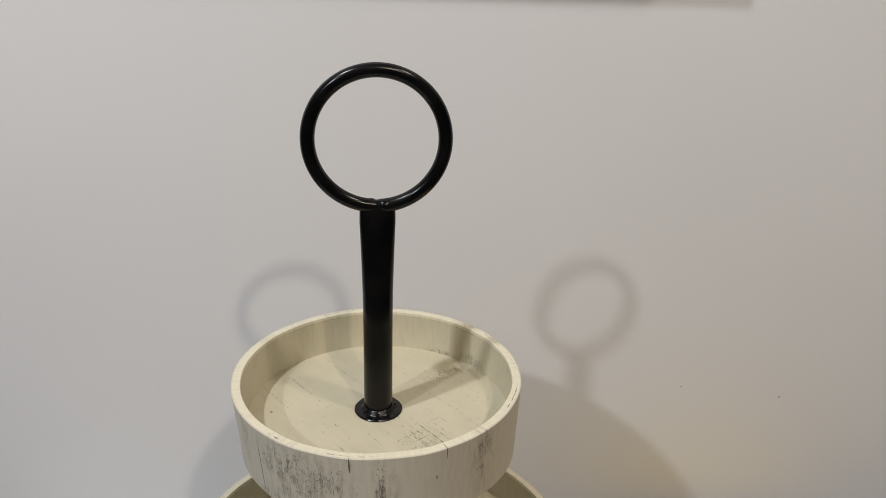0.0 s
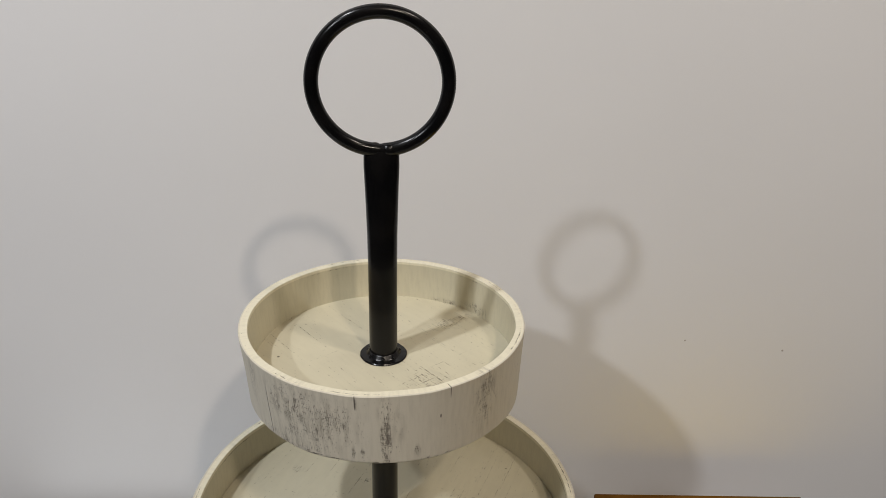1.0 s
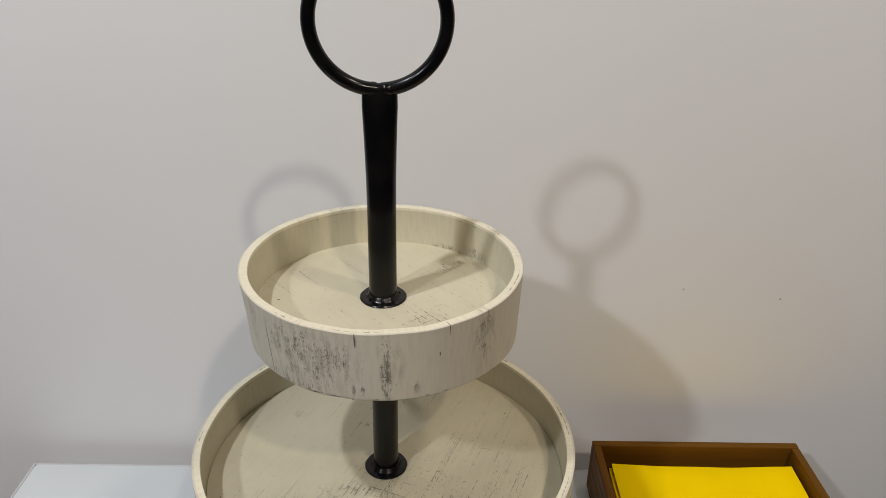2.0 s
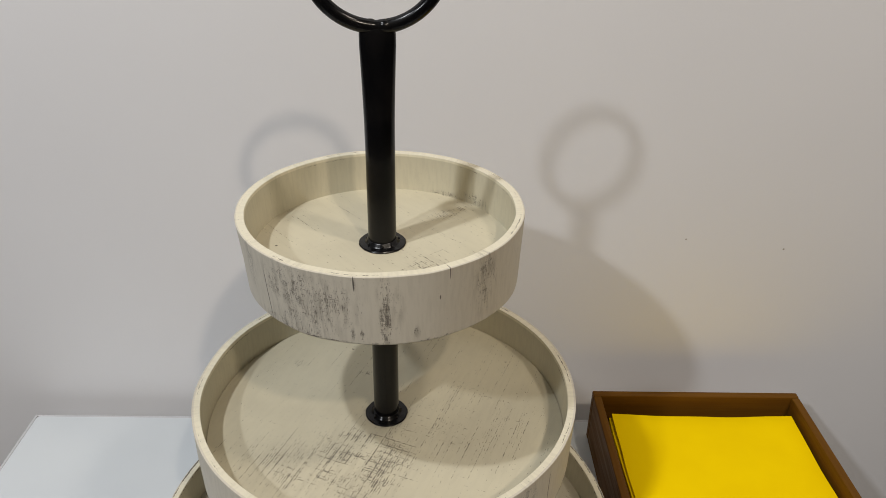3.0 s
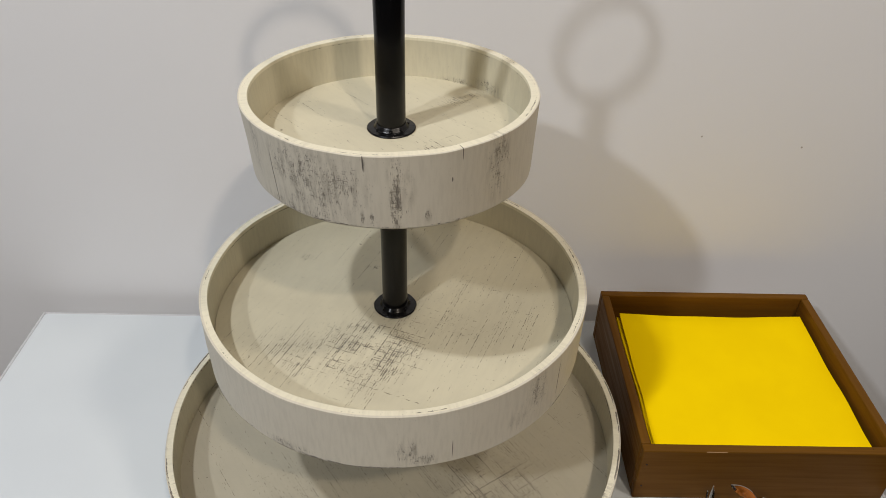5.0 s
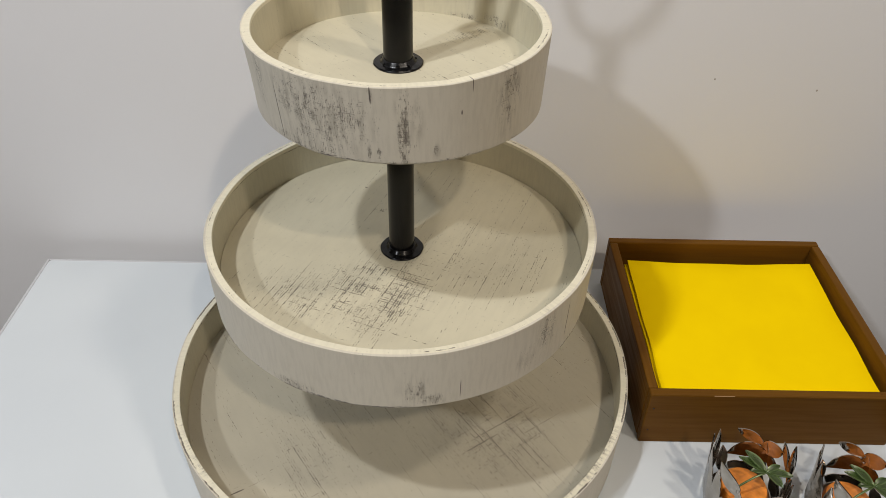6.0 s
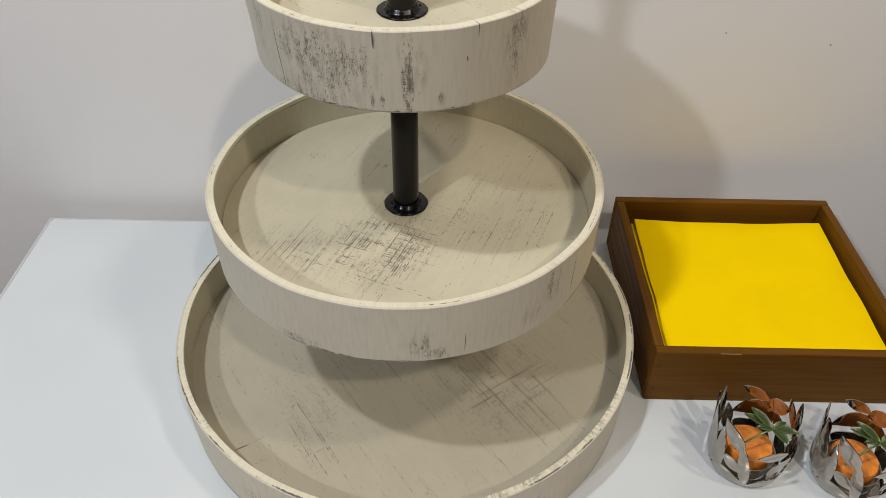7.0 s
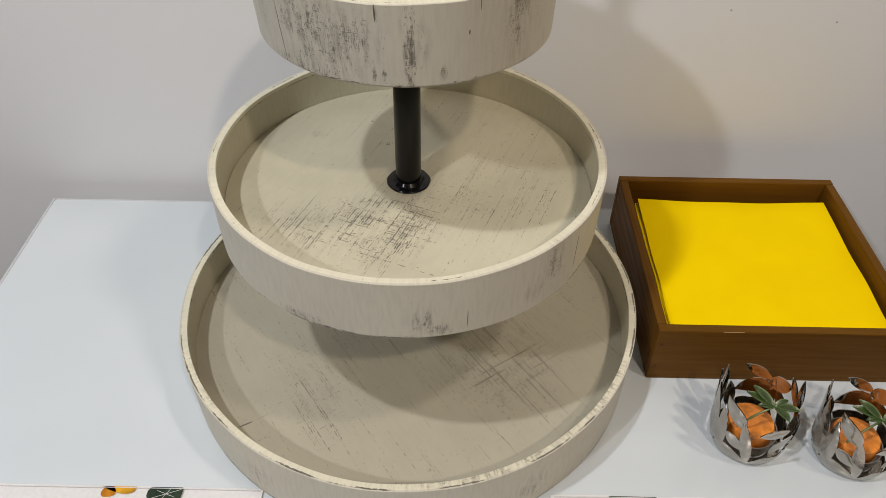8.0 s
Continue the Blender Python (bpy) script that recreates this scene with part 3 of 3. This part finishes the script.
def sprig_leaf(length, width):
    bm = bmesh.new()
    n, m = 12, 6
    rows = []
    for i in range(n + 1):
        t = i / n
        half = width * 0.5 * math.sin(math.pi * min(max(t, 0.02), 0.98)) ** 0.75
        rows.append([bm.verts.new((t * length, half * (-1 + 2 * j / m), 0.0012 * math.sin(math.pi * t) + 0.0007 * abs(-1 + 2 * j / m))) for j in range(m + 1)])
    for i in range(n):
        for j in range(m):
            f = bm.faces.new((rows[i][j], rows[i][j + 1], rows[i + 1][j + 1], rows[i + 1][j]))
            f.material_index = 1 if j in (0, m - 1) else 0
    low = bmesh.ops.extrude_face_region(bm, geom=bm.faces[:])
    for v in low["geom"]:
        if isinstance(v, bmesh.types.BMVert):
            v.co.z -= 0.0008
    bmesh.ops.recalc_face_normals(bm, faces=bm.faces[:])
    return bm


SPRIG = (0.0105, -0.0015, 0.041)


def candle_holder():
    holder = thing("candle_holder", (0, 0, 0), "silver cut-leaf candle holder with green leaves and orange candle inside", "candle holder", "leaf candle holders")
    part("base_band", lathe([(0.0190, 0.0), (0.0244, 0.0001), (0.0250, 0.0012), (0.0256, 0.0048), (0.0249, 0.0048), (0.0243, 0.0013), (0.0190, 0.0012)], 64), SILVER, holder, "polished steel band", True)
    front_leaves = (
        (188, 0.004, 172, 0.058, 0.013), (160, 0.004, 150, 0.058, 0.012), (178, 0.003, 160, 0.040, 0.012), (232, 0.044, 201, 0.064, 0.013), (206, 0.004, 199, 0.052, 0.009), (254, 0.003, 231, 0.050, 0.008),
        (212, 0.030, 240, 0.020, 0.011), (204, 0.014, 250, 0.006, 0.010), (190, 0.005, 228, 0.006, 0.010), (180, 0.022, 208, 0.008, 0.010), (287, 0.052, 256, 0.043, 0.010), (258, 0.006, 300, 0.012, 0.011),
        (276, 0.024, 300, 0.040, 0.011), (296, 0.008, 330, 0.018, 0.012), (320, 0.014, 340, 0.036, 0.011), (340, 0.006, 352, 0.034, 0.012))
    back_leaves = (
        (48, 0.034, 98, 0.024, 0.015), (54, 0.038, 93, 0.049, 0.009), (56, 0.035, 27, 0.044, 0.014), (357, 0.028, 374, 0.057, 0.007), (52, 0.043, 42, 0.004, 0.007), (24, 0.020, 41, 0.033, 0.008),
        (8, 0.034, 30, 0.052, 0.006), (104, 0.004, 112, 0.032, 0.010), (95, 0.012, 55, 0.004, 0.012), (75, 0.014, 30, 0.005, 0.011), (130, 0.004, 128, 0.053, 0.010), (120, 0.022, 150, 0.008, 0.011), (355, 0.004, 385, 0.018, 0.012))
    for deg, z, deg_end, z_end, wid in front_leaves + back_leaves:
        across, rise = radians(deg_end - deg) * 0.028, z_end - z
        part("leaf", blade(radians(deg), z, math.atan2(across, rise), math.hypot(across, rise) * 1.06, wid), SILVER, holder, "", True)
    part("candle_cup", lathe([(0.0, 0.0015), (0.0184, 0.0015), (0.0198, 0.006), (0.0203, 0.0155), (0.0197, 0.0155), (0.0190, 0.007), (0.0, 0.0060)], 40, closed=False), CUP, holder, "shallow steel cup", True)
    part("candle", lathe([(0.0, 0.0065), (0.0170, 0.0065), (0.0174, 0.018), (0.0162, 0.0215), (0.0100, 0.0230), (0.0, 0.0225)], 40, closed=False), ORANGE, holder, "orange wax candle", True)
    # green leaves that bend in over the opening
    for yaw, tilt, lng, wid in ((130, 16, 0.020, 0.0085), (148, 8, 0.021, 0.0080), (-14, 4, 0.018, 0.0075), (-58, -2, 0.015, 0.0075), (22, 8, 0.012, 0.0060), (178, 4, 0.012, 0.0060)):
        lf = part("green_leaf", sprig_leaf(lng, wid * 0.85), (GREEN, LEAF_RIM), holder, "dark green enamelled leaf", True)
        lf.matrix_basis = pose(SPRIG[0], SPRIG[1], SPRIG[2], 0, -tilt, yaw)
    stem = part("stem", tube([(-0.010 - 0.032 * k / 6, 0, 0.0030 * math.sin(math.pi * k / 6) - 0.010 * k / 6) for k in range(7)], [0.0008] * 7, 8), LEAF_RIM, holder, "thin pale green stem", True)
    stem.matrix_basis = pose(SPRIG[0] + 0.012, SPRIG[1] + 0.004, SPRIG[2], 0, 0, 20)
    return holder


first = candle_holder()
first.matrix_basis = pose(0.2578, -0.0965, TABLE_Z)
copy_thing(first, pose(0.3318, -0.1075, TABLE_Z, 0, 0, 4))


# ---- folded printed cloths along the front ----
def cloth(x0, x1, label, prints):
    y1, y0, thick = -0.1495, -0.335, 0.0034
    ob = thing("cloth_napkin", ((x0 + x1) / 2, (y0 + y1) / 2, TABLE_Z), label, "cloth napkin", "printed cloth napkins")
    n, m = 30, 20
    bm = bmesh.new()
    w, d = (x1 - x0) / 2, (y1 - y0) / 2
    rows = [[bm.verts.new((w * (-1 + 2 * i / n), d * (-1 + 2 * j / m) + 0.0007 * noise.noise((i * 0.35, x0 * 9, 2.0)) * (j == m), thick + 0.0006 * noise.noise((i * 0.3, j * 0.3, x0)) - 0.0009 * (i in (0, n)) - 0.0008 * (j in (0, m)))) for i in range(n + 1)] for j in range(m + 1)]
    for j in range(m):
        for i in range(n):
            bm.faces.new((rows[j][i], rows[j][i + 1], rows[j + 1][i + 1], rows[j + 1][i]))
    low = bmesh.ops.extrude_edge_only(bm, edges=[e for e in bm.edges if e.is_boundary])
    for v in low["geom"]:
        if isinstance(v, bmesh.types.BMVert):
            v.co.z = 0.0002
    bmesh.ops.recalc_face_normals(bm, faces=bm.faces[:])
    part("fabric", bm, LINEN, ob, "white printed fabric", True)
    for name, mat, cx, cy, length, width, turn in prints:
        bm = bmesh.new()
        outer = []
        k = 24
        for i in range(k):
            a = 2 * math.pi * i / k
            r = 1 + 0.10 * math.sin(3 * a + cx * 40)
            px, py = length * 0.5 * r * math.cos(a), width * 0.5 * r * math.sin(a)
            t = radians(turn)
            x = cx + px * math.cos(t) - py * math.sin(t)
            y = cy + px * math.sin(t) + py * math.cos(t)
            outer.append(bm.verts.new((x - (x0 + x1) / 2, min(y, y1 - 0.0012) - (y0 + y1) / 2, thick + 0.0008)))
        bm.faces.new(outer)
        motif = part(name, bm, mat, ob)
        if name == "printed_leaf":
            # pale veins: one along the leaf, four to its sides
            for k, (va, vl) in enumerate(((turn, length * 0.42), (turn + 40, width * 0.30), (turn - 40, width * 0.30), (turn + 140, width * 0.30), (turn - 140, width * 0.30))):
                vein = part("vein", box_bm((-0.0 if k else -vl, -0.00013, 0), (vl, 0.00013, 0.0001)), LINEN, motif)
                vein.matrix_basis = pose(cx - (x0 + x1) / 2, min(cy, y1 - 0.004) - (y0 + y1) / 2, thick + 0.0009, 0, 0, va)
    # sewn hem along the back edge
    part("seam", box_bm((-w + 0.002, d - 0.0024, thick - 0.0004), (w - 0.002, d - 0.0019, thick + 0.0011), 0.0002), LINEN, ob, "pale sewn seam")
    return ob


cloth(-0.345, -0.0995, "white folded cloth printed with yellow flowers and dark green leaves", (
    ("printed_flower", PRINT_YELLOW, -0.2000, -0.1500, 0.025, 0.012, -6), ("printed_flower", PRINT_ORANGE, -0.2075, -0.1545, 0.010, 0.010, 30), ("printed_leaf", PRINT_GREEN, -0.1665, -0.1560, 0.025, 0.024, 20),
    ("printed_flower", PRINT_YELLOW, -0.25, -0.20, 0.05, 0.05, 0), ("printed_leaf", PRINT_GREEN, -0.16, -0.22, 0.06, 0.03, 40)))
cloth(0.105, 0.345, "white folded cloth printed with dark green leaves, on the table", (
    ("printed_leaf", PRINT_GREEN, 0.163, -0.1530, 0.034, 0.010, 0), ("printed_leaf", PRINT_GREEN, 0.208, -0.162, 0.03, 0.018, 25), ("printed_flower", PRINT_YELLOW, 0.26, -0.20, 0.05, 0.05, 0)))
